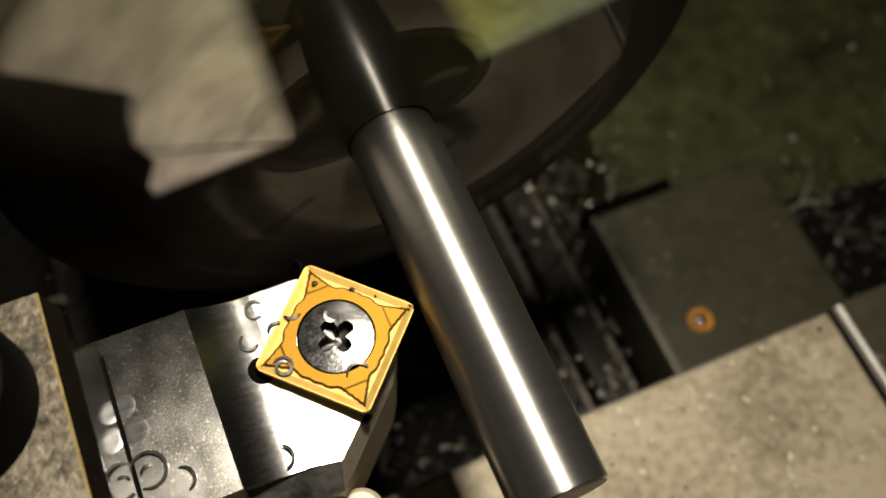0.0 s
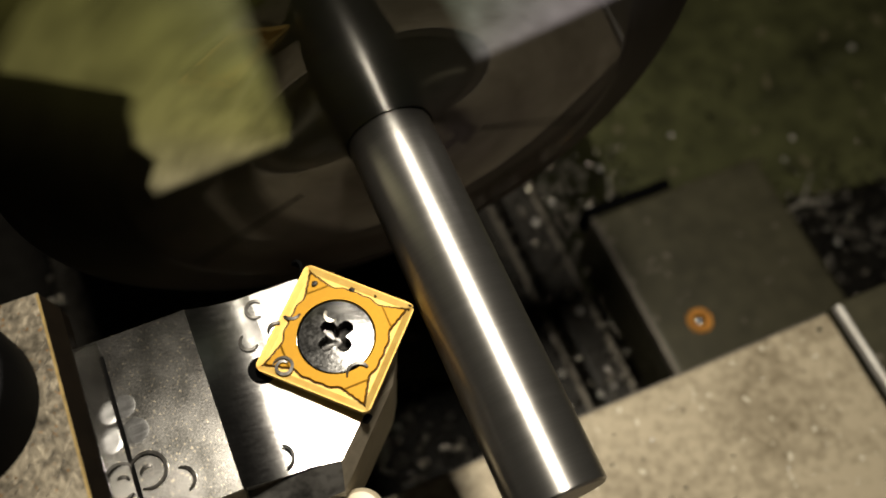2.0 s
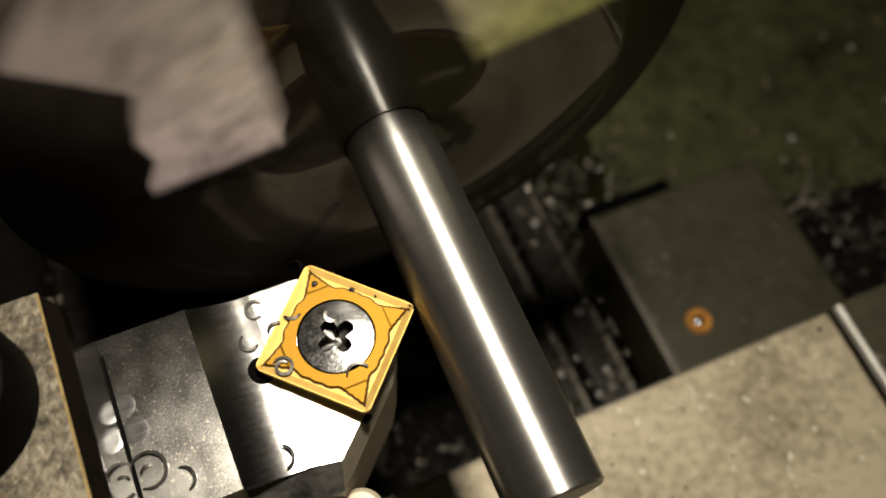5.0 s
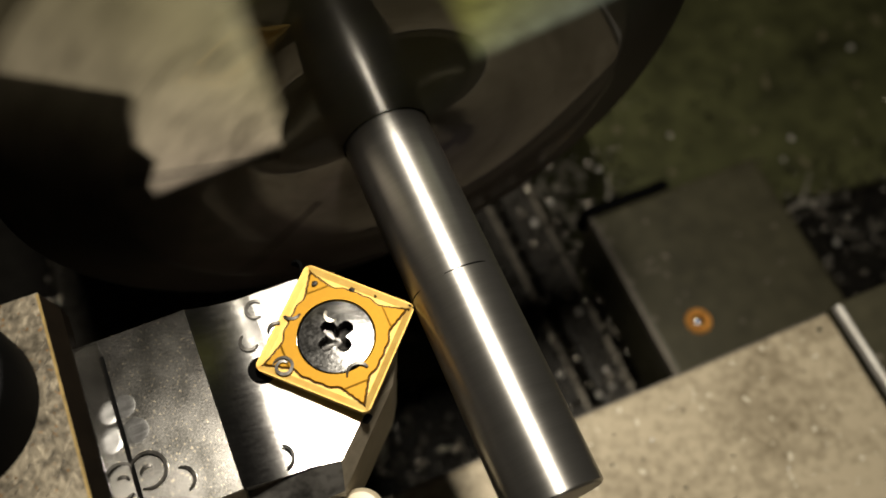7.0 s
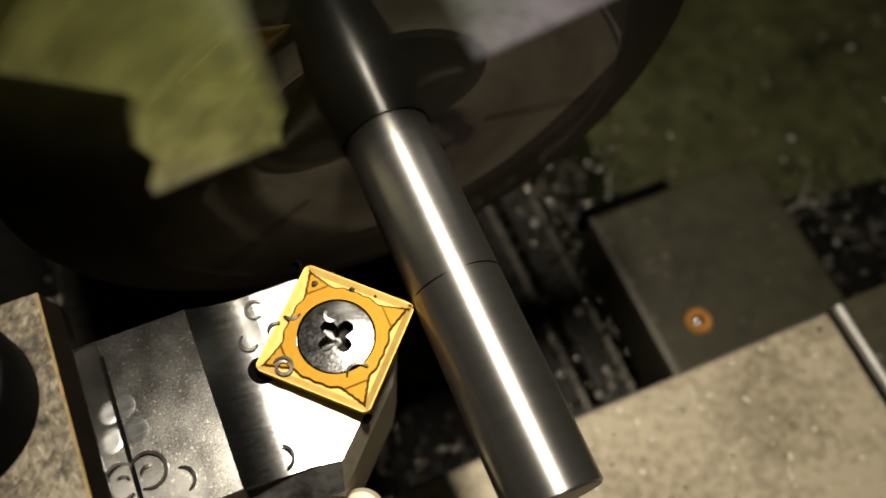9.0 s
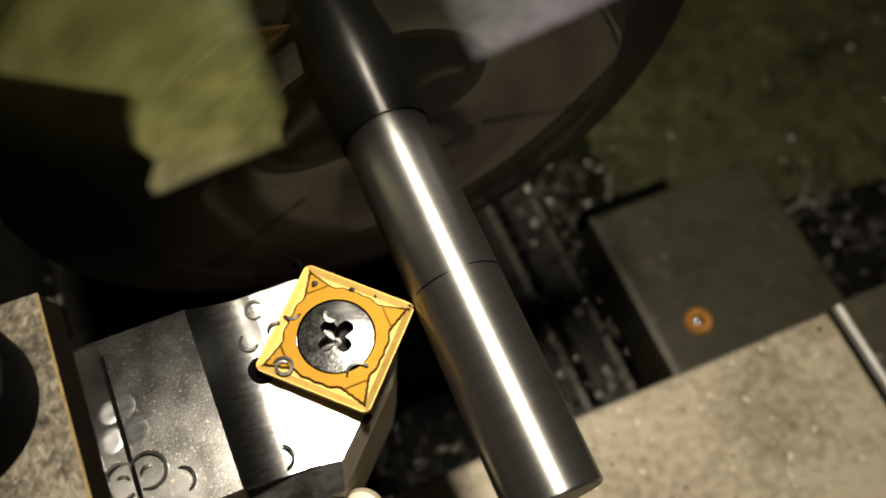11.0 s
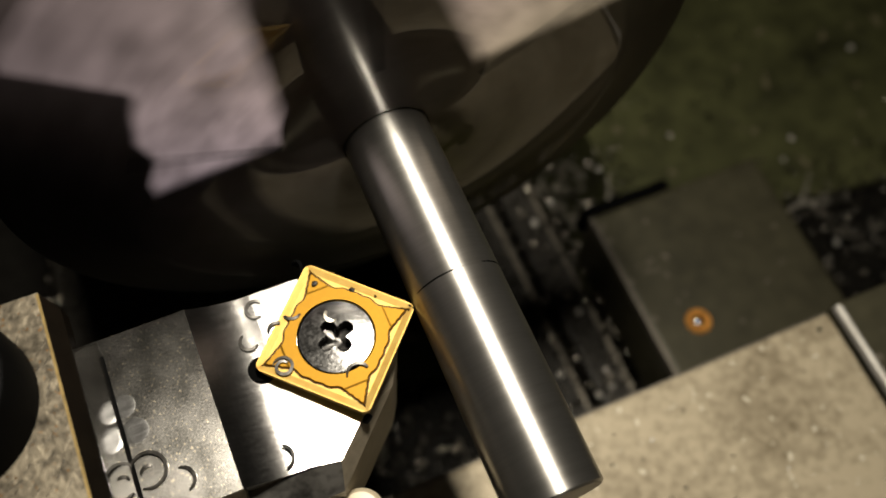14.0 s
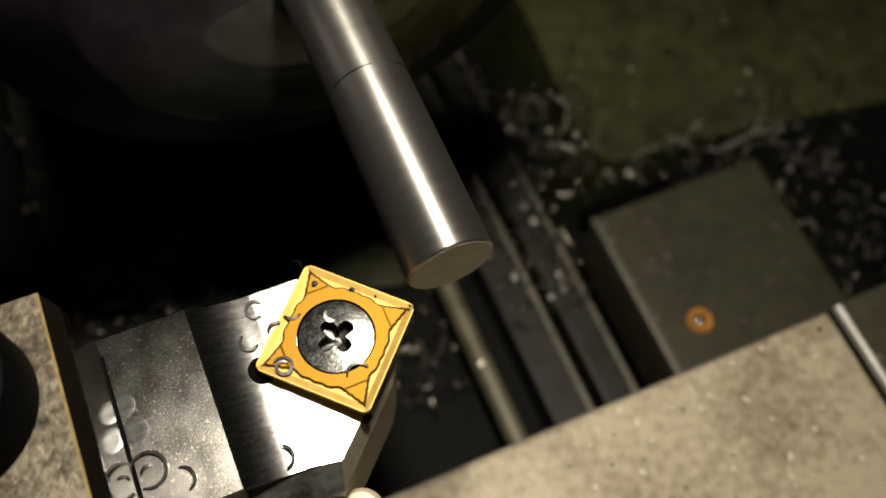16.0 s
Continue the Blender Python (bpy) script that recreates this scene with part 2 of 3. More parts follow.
def workpiece():
    rod = empty("steel_rod", AXIS_X, 0, 0)
    c = 0.25
    part("shaft", turned([(0, ROD_END + 0.03), (ROD_R - c, ROD_END + 0.03), (ROD_R, ROD_END + c), (ROD_R, 60), (0, 60)], 128), ROD, rod, smooth=True)
    part("end_face", turned([(0, ROD_END), (ROD_R - c - 0.05, ROD_END), (ROD_R - c, ROD_END + 0.05)], 96), ENDM, rod, "dull grey faced end of the rod")
    tagged(rod, "bright turned round steel rod held in the spinning chuck", "steel rod")
    marks = []
    for a0, a1 in ((0, 70), (95, 150), (190, 235), (262, 330)):
        bm = bmesh.new()
        n = 24
        rows = []
        for k in range(n + 1):
            a = radians(a0 + (a1 - a0) * k / n)
            w = 0.13 * math.sin(math.pi * (k + 0.6) / (n + 1.2)) ** 0.4
            rows.append([bm.verts.new((math.cos(a) * r, 0.35 + y, math.sin(a) * r)) for r, y in ((ROD_R - 0.06, -w), (ROD_R + 0.012, -w * 0.7), (ROD_R + 0.012, w * 0.7), (ROD_R - 0.06, w))])
        for p, q in zip(rows, rows[1:]):
            for j in range(4):
                bm.faces.new((p[j], p[(j + 1) % 4], q[(j + 1) % 4], q[j]))
        marks.append((part("score_mark", bm, BLACK, rod, "thin dark score line cut round the rod"), radians((a0 + a1) / 2)))
    return rod, marks


def chuck_thing():
    ch = empty("lathe_chuck", AXIS_X, 0, 0)
    flange = part("faced_flange", turned([(5.2, FACE_Y + 4), (5.2, FACE_Y + 0.25), (5.4, FACE_Y), (29.9, FACE_Y), (30.6, FACE_Y + 0.15), (31.2, FACE_Y + 0.4)], 160), FACE, ch, "faced steel flange with painted tints of coloured light", smooth=True, angle=60)
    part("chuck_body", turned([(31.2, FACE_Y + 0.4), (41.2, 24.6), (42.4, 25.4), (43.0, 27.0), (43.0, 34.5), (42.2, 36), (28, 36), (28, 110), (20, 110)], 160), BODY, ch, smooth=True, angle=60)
    for a in (206, 268, 334):
        bm = box(13, 29.5, FACE_Y - 0.01, FACE_Y + 0.3, -0.24, 0.24)
        part("scribed_line", bm, BLACK, flange, "dark radial scribed line").rotation_euler = (0, radians(-a), 0)
    tagged(ch, "spinning lathe chuck with a faced steel flange round the rod", "lathe chuck")
    return ch


ROD_THING, MARKS = workpiece()
CHUCK_THING = chuck_thing()


# ---- bed, tray and headstock casting ----
def bed_things():
    bed = empty("lathe_bed", 0, 0, 0)
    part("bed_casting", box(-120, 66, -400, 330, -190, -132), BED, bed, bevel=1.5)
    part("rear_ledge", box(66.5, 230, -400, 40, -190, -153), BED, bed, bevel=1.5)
    for x0, x1, z in ((38.5, 48.2, -119), (52.5, 61.5, -121), (-60, -20, -121)):
        part("way", box(x0, x1, -400, 330, -132, z), WAY, bed, bevel=0.8)
    for x, z in ((48.0, -119), (60.6, -121)):
        part("way_edge", box(x - 0.8, x + 0.5, -400, 330, z - 2, z + 0.4), RAIL, bed, "worn bright edge of the bed way", bevel=0.3)
    part("bed_web", prism([(-38, 40), (-22, 47), (0, 47), (22, 40), (22, 26), (8, 30), (-2, 36), (-20, 36), (-38, 24)], -132, -129), GREEN, bed, "green painted web of the bed", bevel=1)
    tagged(bed, "near-black cast-iron lathe bed with worn ways", "lathe bed", kind="structure")
    rail = empty("feed_rod", 29, 0, -121)
    part("bar", turned([(0, -380), (2.6, -380), (2.6, 300), (0, 300)], 32), FEED, rail, smooth=True)
    tagged(rail, "long stained steel feed rod along the bed", "feed rod")
    cast = empty("headstock_casting", 0, 0, 0)
    part("casting_foot", prism([(94, 56), (97, 50), (104, 47), (146, 43), (190, 36), (420, 20), (420, 330), (112, 330), (98, 110)], -230, -150), GREEN, cast, bevel=3)
    rnd = random.Random(3)
    for x0, y0, x1, y1, n in ((102.5, 94.5, 120, 92.5, 16), (99.5, 82, 100.5, 72, 9), (150, 76, 200, 84, 26)):
        bm = bmesh.new()
        for k in range(n):
            f = k / (n - 1)
            lump = Matrix.Translation((x0 + (x1 - x0) * f + rnd.gauss(0, 0.6), y0 + (y1 - y0) * f + rnd.gauss(0, 0.6), -150)) @ Matrix.Diagonal((rnd.uniform(0.9, 2.2), rnd.uniform(0.7, 1.5), rnd.uniform(0.3, 0.9), 1))
            bmesh.ops.create_icosphere(bm, subdivisions=2, radius=1.0, matrix=lump)
        part("paint_ridge", bm, GREEN, cast, "lumpy ridge of old green paint", smooth=True)
    tagged(cast, "dirty green painted headstock casting", "headstock", kind="structure")
    tray = part("chip_tray", box(-700, 700, -700, 700, -245, -240), BLACK)
    tagged(tray, "black chip tray under the lathe", "chip tray", kind="structure")
    return [bed, rail, cast, tray, swarf()]


def swarf():
    """Loose chips over bed, ledge and casting edge: short curls and flakes."""
    rnd = random.Random(7)
    bm = bmesh.new()
    fields = ((520, 49, 66, 14, 92, -127), (300, 38, 62, 0, 80, -119.6), (900, 113, 178, -14, 42, -152.6), (520, -6, 30, -6, 46, -131.6),
              (300, -62, -22, 50, 110, -120.6), (200, 90, 190, 34, 52, -149.5), (260, 64, 98, 30, 80, -140), (40, 100, 200, 50, 110, -149.8))
    for count, x0, x1, y0, y1, z in fields:
        for _ in range(count):
            base = Vector((rnd.uniform(x0, x1), rnd.uniform(y0, y1), z + abs(rnd.gauss(0, 0.9)) + 0.5))
            turn = Euler((rnd.uniform(0, 6.3), rnd.uniform(0, 6.3), rnd.uniform(0, 6.3))).to_matrix()
            r, wide, sweep = rnd.choice((0.5, 0.8, 1.1, 1.5)), rnd.uniform(0.25, 0.7), rnd.uniform(1.2, 5.0)
            if rnd.random() < 0.03:
                r, sweep = rnd.uniform(3, 6), 1.2
            n = 6
            last = None
            for k in range(n + 1):
                a = sweep * k / n
                p = [bm.verts.new(base + turn @ Vector((r * math.cos(a), r * math.sin(a), h + 0.2 * a))) for h in (-wide / 2, wide / 2)]
                if last:
                    bm.faces.new((last[0], last[1], p[1], p[0]))
                last = p
    # Round beads added among the chips to catch lamp glints.
    for count, x0, x1, y0, y1, z in ((46, 49, 66, 15, 92, -126), (20, 40, 62, 0, 60, -118.6), (12, 113, 175, -12, 44, -152), (30, -6, 30, -6, 46, -131), (30, -62, -22, 50, 110, -120), (30, 62, 110, 36, 60, -152), (14, 100, 220, 40, 140, -149.6)):
        for _ in range(count):
            bmesh.ops.create_icosphere(bm, subdivisions=1, radius=rnd.uniform(0.2, 0.55), matrix=Matrix.Translation((rnd.uniform(x0, x1), rnd.uniform(y0, y1), z + rnd.uniform(0.2, 1.2))))
    return tagged(part("swarf", bm, SWARF, smooth=True, angle=80), "oily steel chips scattered over the bed", "metal chips", kind="stuff")


def tangle():
    """Thicker bright curls heaped behind the saddle, between the ways and by the front way."""
    rnd = random.Random(23)
    bm = bmesh.new()
    fields = ((70, 60, 94, 40, 78, -150, 4.0), (70, 114, 170, -16, 30, -152, 3.0), (46, -62, -24, 32, 60, -119, 9.0), (34, 98, 160, 26, 47, -150, 2.5), (46, -4, 26, -4, 40, -131.5, 3.0))
    for count, x0, x1, y0, y1, z, heap in fields:
        for _ in range(count):
            base = Vector((rnd.uniform(x0, x1), rnd.uniform(y0, y1), z + rnd.uniform(0.4, heap)))
            turn = Euler((rnd.uniform(-0.7, 0.7), rnd.uniform(-0.7, 0.7), rnd.uniform(0, 6.3))).to_matrix()
            r, wide, sweep, th = rnd.uniform(0.7, 2.0), rnd.uniform(0.5, 1.1), rnd.uniform(1.5, 6.5), 0.12
            if rnd.random() < 0.15:
                r, sweep = rnd.uniform(4, 8), rnd.uniform(0.7, 1.3)
            n = 10
            last = None
            for k in range(n + 1):
                a = sweep * k / n
                p = [bm.verts.new(base + turn @ Vector((q * math.cos(a), q * math.sin(a), h + 0.35 * a))) for q, h in ((r - th, -wide / 2), (r + th, -wide / 2), (r + th, wide / 2), (r - th, wide / 2))]
                if last:
                    for c in range(4):
                        bm.faces.new((last[c], last[(c + 1) % 4], p[(c + 1) % 4], p[c]))
                last = p
    # Beads on the ways, added so that they glint.
    for x, y in [(56.0, 31.2), (57.6, 9.4), (56.2, 6.4), (58.6, 12.6)] + [(rnd.choice((rnd.uniform(39.5, 47), rnd.uniform(53, 61))), rnd.uniform(-4, 62)) for _ in range(36)]:
        r = rnd.uniform(0.25, 0.6)
        bmesh.ops.create_icosphere(bm, subdivisions=2, radius=r, matrix=Matrix.Translation((x, y, (-119 if x < 50 else -121) + r * 0.6)))
    return tagged(part("swarf_tangle", bm, TANGLE, smooth=True, angle=60), "heaped bright curled steel chips on the oily bed", "metal chips", kind="stuff")


BED_THINGS = bed_things() + [tangle()]


def bed_chips():
    """The larger chips that can be told apart on ways, feed rod and casting edge."""
    made = []
    for x, y, z, r, start, sweep, wide, label in (
            (56.0, 31.2, -120.4, 0.8, 30, 220, 0.9, "bright curled chip lying on the bed way"), (57.6, 9.4, -120.6, 0.9, 90, 260, 0.8, "bright curled chip lying on the bed way"),
            (56.2, 6.4, -120.6, 0.7, 0, 250, 0.8, "bright curled chip lying on the bed way"), (58.6, 12.6, -120.6, 0.7, 200, 200, 0.8, "bright curled chip lying on the bed way"),
            (28.8, -5.2, -118.6, 1.5, 20, 140, 0.7, "curled chip lying across the feed rod"), (122.0, 42.0, -149.5, 6.0, 100, 75, 1.4, "long bent chip lying on the green casting"),
            (138.0, 50.0, -149.5, 9.0, 60, 50, 1.2, "long bent chip lying on the green casting"), (88.0, 50.0, -139.0, 3.0, 150, 120, 1.0, "long bent chip lying behind the saddle")):
        made.append(curl(x, y, z, r, start, sweep, wide, label=label, mat=BRIGHT))
        made[-1]["group"] = "chips on the bed"
    rnd = random.Random(41)
    # Pale grains paint the glints, placed where these show from the camera.
    for x, y, z in ((56.7, 31.7, -120.6), (57.0, 26.7, -120.6), (56.7, 10.7, -120.6), (55.8, 6.6, -120.6), (52.0, 5.8, -120.6), (45.1, 13.4, -118.6), (93.4, 74.0, -149.0), (56.7, 52.2, -118.4), (68.0, 61.3, -131.0), (120.0, 76.7, -149.6), (155.2, 61.6, -149.6), (148.6, 55.9, -149.6), (193.0, 84.4, -149.6), (149.8, 26.1, -152.0)):
        bm = bmesh.new()
        r = rnd.uniform(0.65, 1.05)
        bmesh.ops.create_icosphere(bm, subdivisions=2, radius=r)
        for v in bm.verts:
            v.co *= rnd.uniform(0.75, 1.15)
            v.co.z *= 0.7
        ob = part("glint_grain", bm, GLINT, smooth=True, angle=40)
        ob.location = (x * MM, y * MM, (z + r * 0.5) * MM)
        made.append(tagged(ob, "pale steel grain standing in for a glint", "metal chip", "grains on bed and casting"))
    return made


def strand(x0, y0, x1, y1, z, bow):
    """A long bowed ribbon of metal with a slight twist, lying flat."""
    bm = bmesh.new()
    side = Vector((y0 - y1, x1 - x0, 0)).normalized()
    last = None
    for k in range(15):
        f = k / 14
        p = Vector((x0 + (x1 - x0) * f, y0 + (y1 - y0) * f, 0.5 * math.sin(math.pi * f) + 0.35)) + side * bow * math.sin(math.pi * f)
        w = (0.25 + 0.5 * math.sin(math.pi * (k + 1) / 16)) * 0.5
        lean = Vector((0, 0, 0.3 * math.sin(5 * f)))
        ring = [bm.verts.new(p + v) for v in (-side * w - lean, side * w + lean, side * w + lean + Vector((0, 0, 0.25)), -side * w - lean + Vector((0, 0, 0.25)))]
        if last:
            for c in range(4):
                bm.faces.new((last[c], last[(c + 1) % 4], ring[(c + 1) % 4], ring[c]))
        else:
            bm.faces.new(ring)
        last = ring
    bm.faces.new(last[::-1])
    ob = part("long_chip", bm, CURLS, smooth=True, angle=50)
    ob.location = (0, 0, z * MM)
    return tagged(ob, "long bowed steel chip lying behind the saddle", "metal chip", "long chips behind the saddle")


BED_THINGS += [strand(*row) for row in ((120.0, 44.2, 135.3, 50.6, -148.5, 1.5), (128.6, 39.0, 152.9, 48.4, -148.5, -4.0), (131.5, 39.3, 159.7, 34.5, -149.0, 3.0), (74.5, 51.4, 82.5, 42.8, -130.5, 1.2), (86.2, 63.1, 77.9, 51.8, -131.0, 1.5), (104.1, 45.8, 117.8, 45.4, -149.0, 1.5))]


BED_THINGS += bed_chips()


# ---- saddle ----
def saddle_things():
    sad = empty("saddle", 0, 0, 0)
    part("saddle_wing", box(65.5, 112, -200, 43.2, -128, -105), SADDLE, sad, bevel=1.2)
    # Pale strip paints a highlight along the left edge.
    part("edge_highlight", box(65.2, 66.3, -200, 43.0, -108, -104.8), RAIL, sad, "pale strip painting the highlight along the wing edge", bevel=0.3)
    # Black bar paints the gap shadow behind the wing.
    part("gap_shadow", box(64.5, 88, 43.4, 46.2, -114, -105.2), BLACK, sad, "black bar painting the gap shadow at the end", bevel=0.4)
    tagged(sad, "dull oily cast-iron saddle wing beside the bed", "lathe saddle")
    oiler = empty("oil_cup", 76.6, 9.8, -105)
    part("ring", turned([(1.4, 0.0), (1.4, 0.4), (1.9, 0.8), (2.6, 0.8), (3.1, 0.2), (3.1, 0)], 40, "Z"), BRASS, oiler, "rusty orange brass ring", smooth=True)
    part("ball", turned([(1.45, 0.05), (1.1, 0.4), (0.6, 0.6), (0, 0.7)], 24, "Z"), STEEL, oiler, "bright steel ball", smooth=True)
    tagged(oiler, "small round brass oil cup with a steel ball", "oil cup")
    return [sad, oiler]


SADDLE_THINGS = saddle_things()


# ---- cross slide, tool post ----
def slides():
    cs = empty("cross_slide", 0, 0, 0)
    part("slide_top", box(-90, 77.7, -220, -7.4, -78, -60), PLATE, cs, bevel=0.7)
    part("front_lip", box(-90, 77.5, -8.2, -7.1, -64, -60.25), RAIL, cs, "rubbed front edge", bevel=0.3)
    tagged(cs, "stained pale cast-iron cross slide top", "cross slide")
    gib = empty("slide_cover", 0, 0, 0)
    part("cover_plate", box(80.2, 150, -220, -6.5, -78, -60.5), SADDLE, gib, bevel=0.5)
    part("bright_edge", box(79.8, 80.9, -220, -6.8, -62, -59.9), PALE_METAL, gib, "bright pale metal edge", bevel=0.4)
    tagged(gib, "dark iron cover plate with a bright pale edge", "slide cover")
    base = empty("compound_rest", 0, 0, 0)
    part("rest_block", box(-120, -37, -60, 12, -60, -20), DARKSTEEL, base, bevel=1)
    tagged(base, "near-black compound rest block under the tool post", "compound rest")


slides()


def plate_dirt():
    """Grains, pits of dirt and tiny chips lying on slide top and cover."""
    rnd = random.Random(11)
    for name, mat, count, label in (("dark_grit", SADDLE, 70, "dark grit lying on the slide top"), ("bright_grit", PALE_METAL, 30, "bright metal grains lying on the slide top")):
        bm = bmesh.new()
        for _ in range(count):
            x, y = rnd.uniform(-8, 76), rnd.uniform(-60, -8.5)
            r = rnd.choice((0.12, 0.15, 0.2, 0.25, 0.4)) * (0.8 if mat is PALE_METAL else 1.0)
            bmesh.ops.create_icosphere(bm, subdivisions=1, radius=r, matrix=Matrix.Translation((x, y, -60 + r * 0.25)) @ Matrix.Diagonal((rnd.uniform(0.6, 1.6), rnd.uniform(0.6, 1.4), 0.5, 1)))
        tagged(part(name, bm, mat), label, "grit", kind="stuff")


plate_dirt()


def tool_post():
    tp = empty("tool_post", 0, 0, 0)
    body = part("post_body", box(-90, -34.05, -60, 11.4, 0.6, 9.0), POST, tp, "worn scratched steel top clamp")
    bm = bmesh.new()
    near = [bm.verts.new((x, -60, z)) for x, z in ((-34.04, 8.95), (-32.75, 7.4), (-32.75, 5.0), (-34.04, 5.0))]
    far = [bm.verts.new((v.co.x, 11.3 if v.co.x < -33 else 9.9, v.co.z)) for v in near]
    bm.faces.new(near)
    bm.faces.new(far[::-1])
    for i in range(4):
        bm.faces.new((near[i], far[i], far[(i + 1) % 4], near[(i + 1) % 4]))
    part("post_edge", bm, DARKSTEEL, tp, "near-black chamfered edge", bevel=0.25)
    part("brown_line", box(-34.25, -34.0, -60, 11.25, 8.7, 9.02), BRASSY, body, "brownish line along the top edge")
    bm = box(-33.4, -31.75, -60, 8.3, 0.52, 7.3)
    for v in bm.verts:
        if v.co.z > 5:
            v.co.x, v.co.y = min(v.co.x, -32.72), min(v.co.y, 5.4)
    part("side_face", bm, POLISHED, tp, "polished side face that mirrors the shank", bevel=0.1)
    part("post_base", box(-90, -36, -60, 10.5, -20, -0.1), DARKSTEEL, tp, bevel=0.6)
    part("clamp_bolt", turned([(8.3, 9.0), (8.3, 18.4), (8.0, 19.3), (7.0, 20.0), (3.9, 20.0), (3.8, 14), (0, 14)], 48, "Z", (-44.2, 3.0, 0)), BLACK, tp, "black oxide socket head clamp bolt", smooth=True)
    rnd = random.Random(5)
    bm = bmesh.new()
    for _ in range(90):
        x, y = rnd.uniform(-46, -34.6), rnd.uniform(-14, 11)
        dx, dy = rnd.uniform(0.4, 1.8), rnd.uniform(0.4, 1.6)
        if x + dx > -34.3:
            continue
        side = Vector((-dy, dx, 0)).normalized() * rnd.uniform(0.02, 0.06)
        a, b = Vector((x, y, 9.004)), Vector((x + dx, min(y + dy, 11.3), 9.004))
        bm.faces.new([bm.verts.new(v) for v in (a - side * 0.2, b - side, b + side, a + side * 0.2)])
    part("scratches", bm, STEEL, body, "bright scratches in the worn top")
    # Thin black strip paints the shaded gap between post and shank.
    part("contact_shade", box(-31.8, -31.5, -12, 6.6, 0.5, 0.56), BLACK, tp, "black strip painting the shaded line where post meets shank")
    tagged(tp, "worn steel tool post clamp with a black bolt", "tool post")
    knob = empty("stop_pin", -12.8, -16.2, -60)
    part("stem", turned([(0, 0), (1.6, 0), (1.6, 48.5), (0, 48.5)], 24, "Z"), DARKSTEEL, knob, smooth=True)
    part("cap", turned([(0, 48), (2.2, 48.2), (2.6, 49), (2.6, 50.6), (2.0, 51.6), (0, 51.9)], 32, "Z"), CREAM, knob, "cream coloured rounded cap", smooth=True)
    tagged(knob, "thin upright pin with a cream rounded cap", "pin")
    return tp


TOOL_POST = tool_post()


def chuck_shadow_plate():
    """Unseen plate added between low lamp and chuck, cut to cast the stepped shadow."""
    bm = bmesh.new()
    outline = [(-35.9, -9), (-5.52, -9), (-5.52, -2.0), (-5.48, -0.65), (-4.86, 0.83), (-5.27, 2.39), (-4.98, 3.87), (-4.53, 4.94), (-6.83, 5.6), (-9.01, 6.13), (-35.9, 8.5)]
    a = [bm.verts.new((x, -28.3, z)) for x, z in outline]
    b = [bm.verts.new((x, -27.9, z)) for x, z in outline]
    bm.faces.new(a)
    bm.faces.new(b[::-1])
    for i in range(len(a)):
        bm.faces.new((a[i], b[i], b[(i + 1) % len(a)], a[(i + 1) % len(a)]))
    part("unseen_shade_plate", bm, BLACK, TOOL_POST, "unseen black plate on the post side, added to shade the chuck")


chuck_shadow_plate()


def shadow_upright():
    """Unseen upright on the slide, added so its flat head casts the column shadow."""
    br = empty("shadow_upright", 6, -40, -60)
    part("foot", turned([(0, 0), (7, 0), (7, 2.2), (6.2, 3), (0, 3)], 40, "Z"), DARKSTEEL, br, smooth=True)
    part("stem", turned([(0, 3), (1.8, 3), (1.8, 56.2), (0, 56.2)], 24, "Z"), DARKSTEEL, br, smooth=True)
    bm = bmesh.new()
    outline = [(2.85, 56.22), (-3.31, 56.22), (-3.37, 56.73), (-4.03, 63.82), (0.58, 62.89), (1.03, 61.95), (2.42, 58.19)]
    near = [bm.verts.new((x, -0.3, z)) for x, z in outline]
    far = [bm.verts.new((x, 0.3, z)) for x, z in outline]
    bm.faces.new(near)
    bm.faces.new(far[::-1])
    for i in range(len(near)):
        bm.faces.new((near[i], far[i], far[(i + 1) % len(near)], near[(i + 1) % len(near)]))
    part("shadow_block", bm, BLACK, br, "flat black block that shapes the shadow on the chuck")
    tagged(br, "unseen dark upright added on the cross slide to cast shade", "lamp bracket")


shadow_upright()


# ---- turning tool ----
TOP = 0.5
PHI = radians(45.5)
U, V = Vector((math.cos(PHI), math.sin(PHI), 0)), Vector((-math.sin(PHI), math.cos(PHI), 0))
SIDE = 12.7
MID = (-U + V) * SIDE / 2


def edge_depth(p):
    """Distance of a point in the insert's plane from its four edges."""
    q = p - MID
    a, b = q.dot(U), q.dot(V)
    return SIDE / 2 - abs(a), SIDE / 2 - abs(b), a, b


def wall(m, seed):
    """How far the chip breaker's crease lies from the edge, by the distance from the nearest corner."""
    if m < 3.45:
        return 0.52 + 0.254 * m + 0.03 * math.sin(m * 9)
    k = (m - 3.45) / 2.9
    return 1.40 - 0.42 * (3 * k * k - 2 * k * k * k) + 0.16 * math.sin(math.pi * k) * math.cos(k * 7)


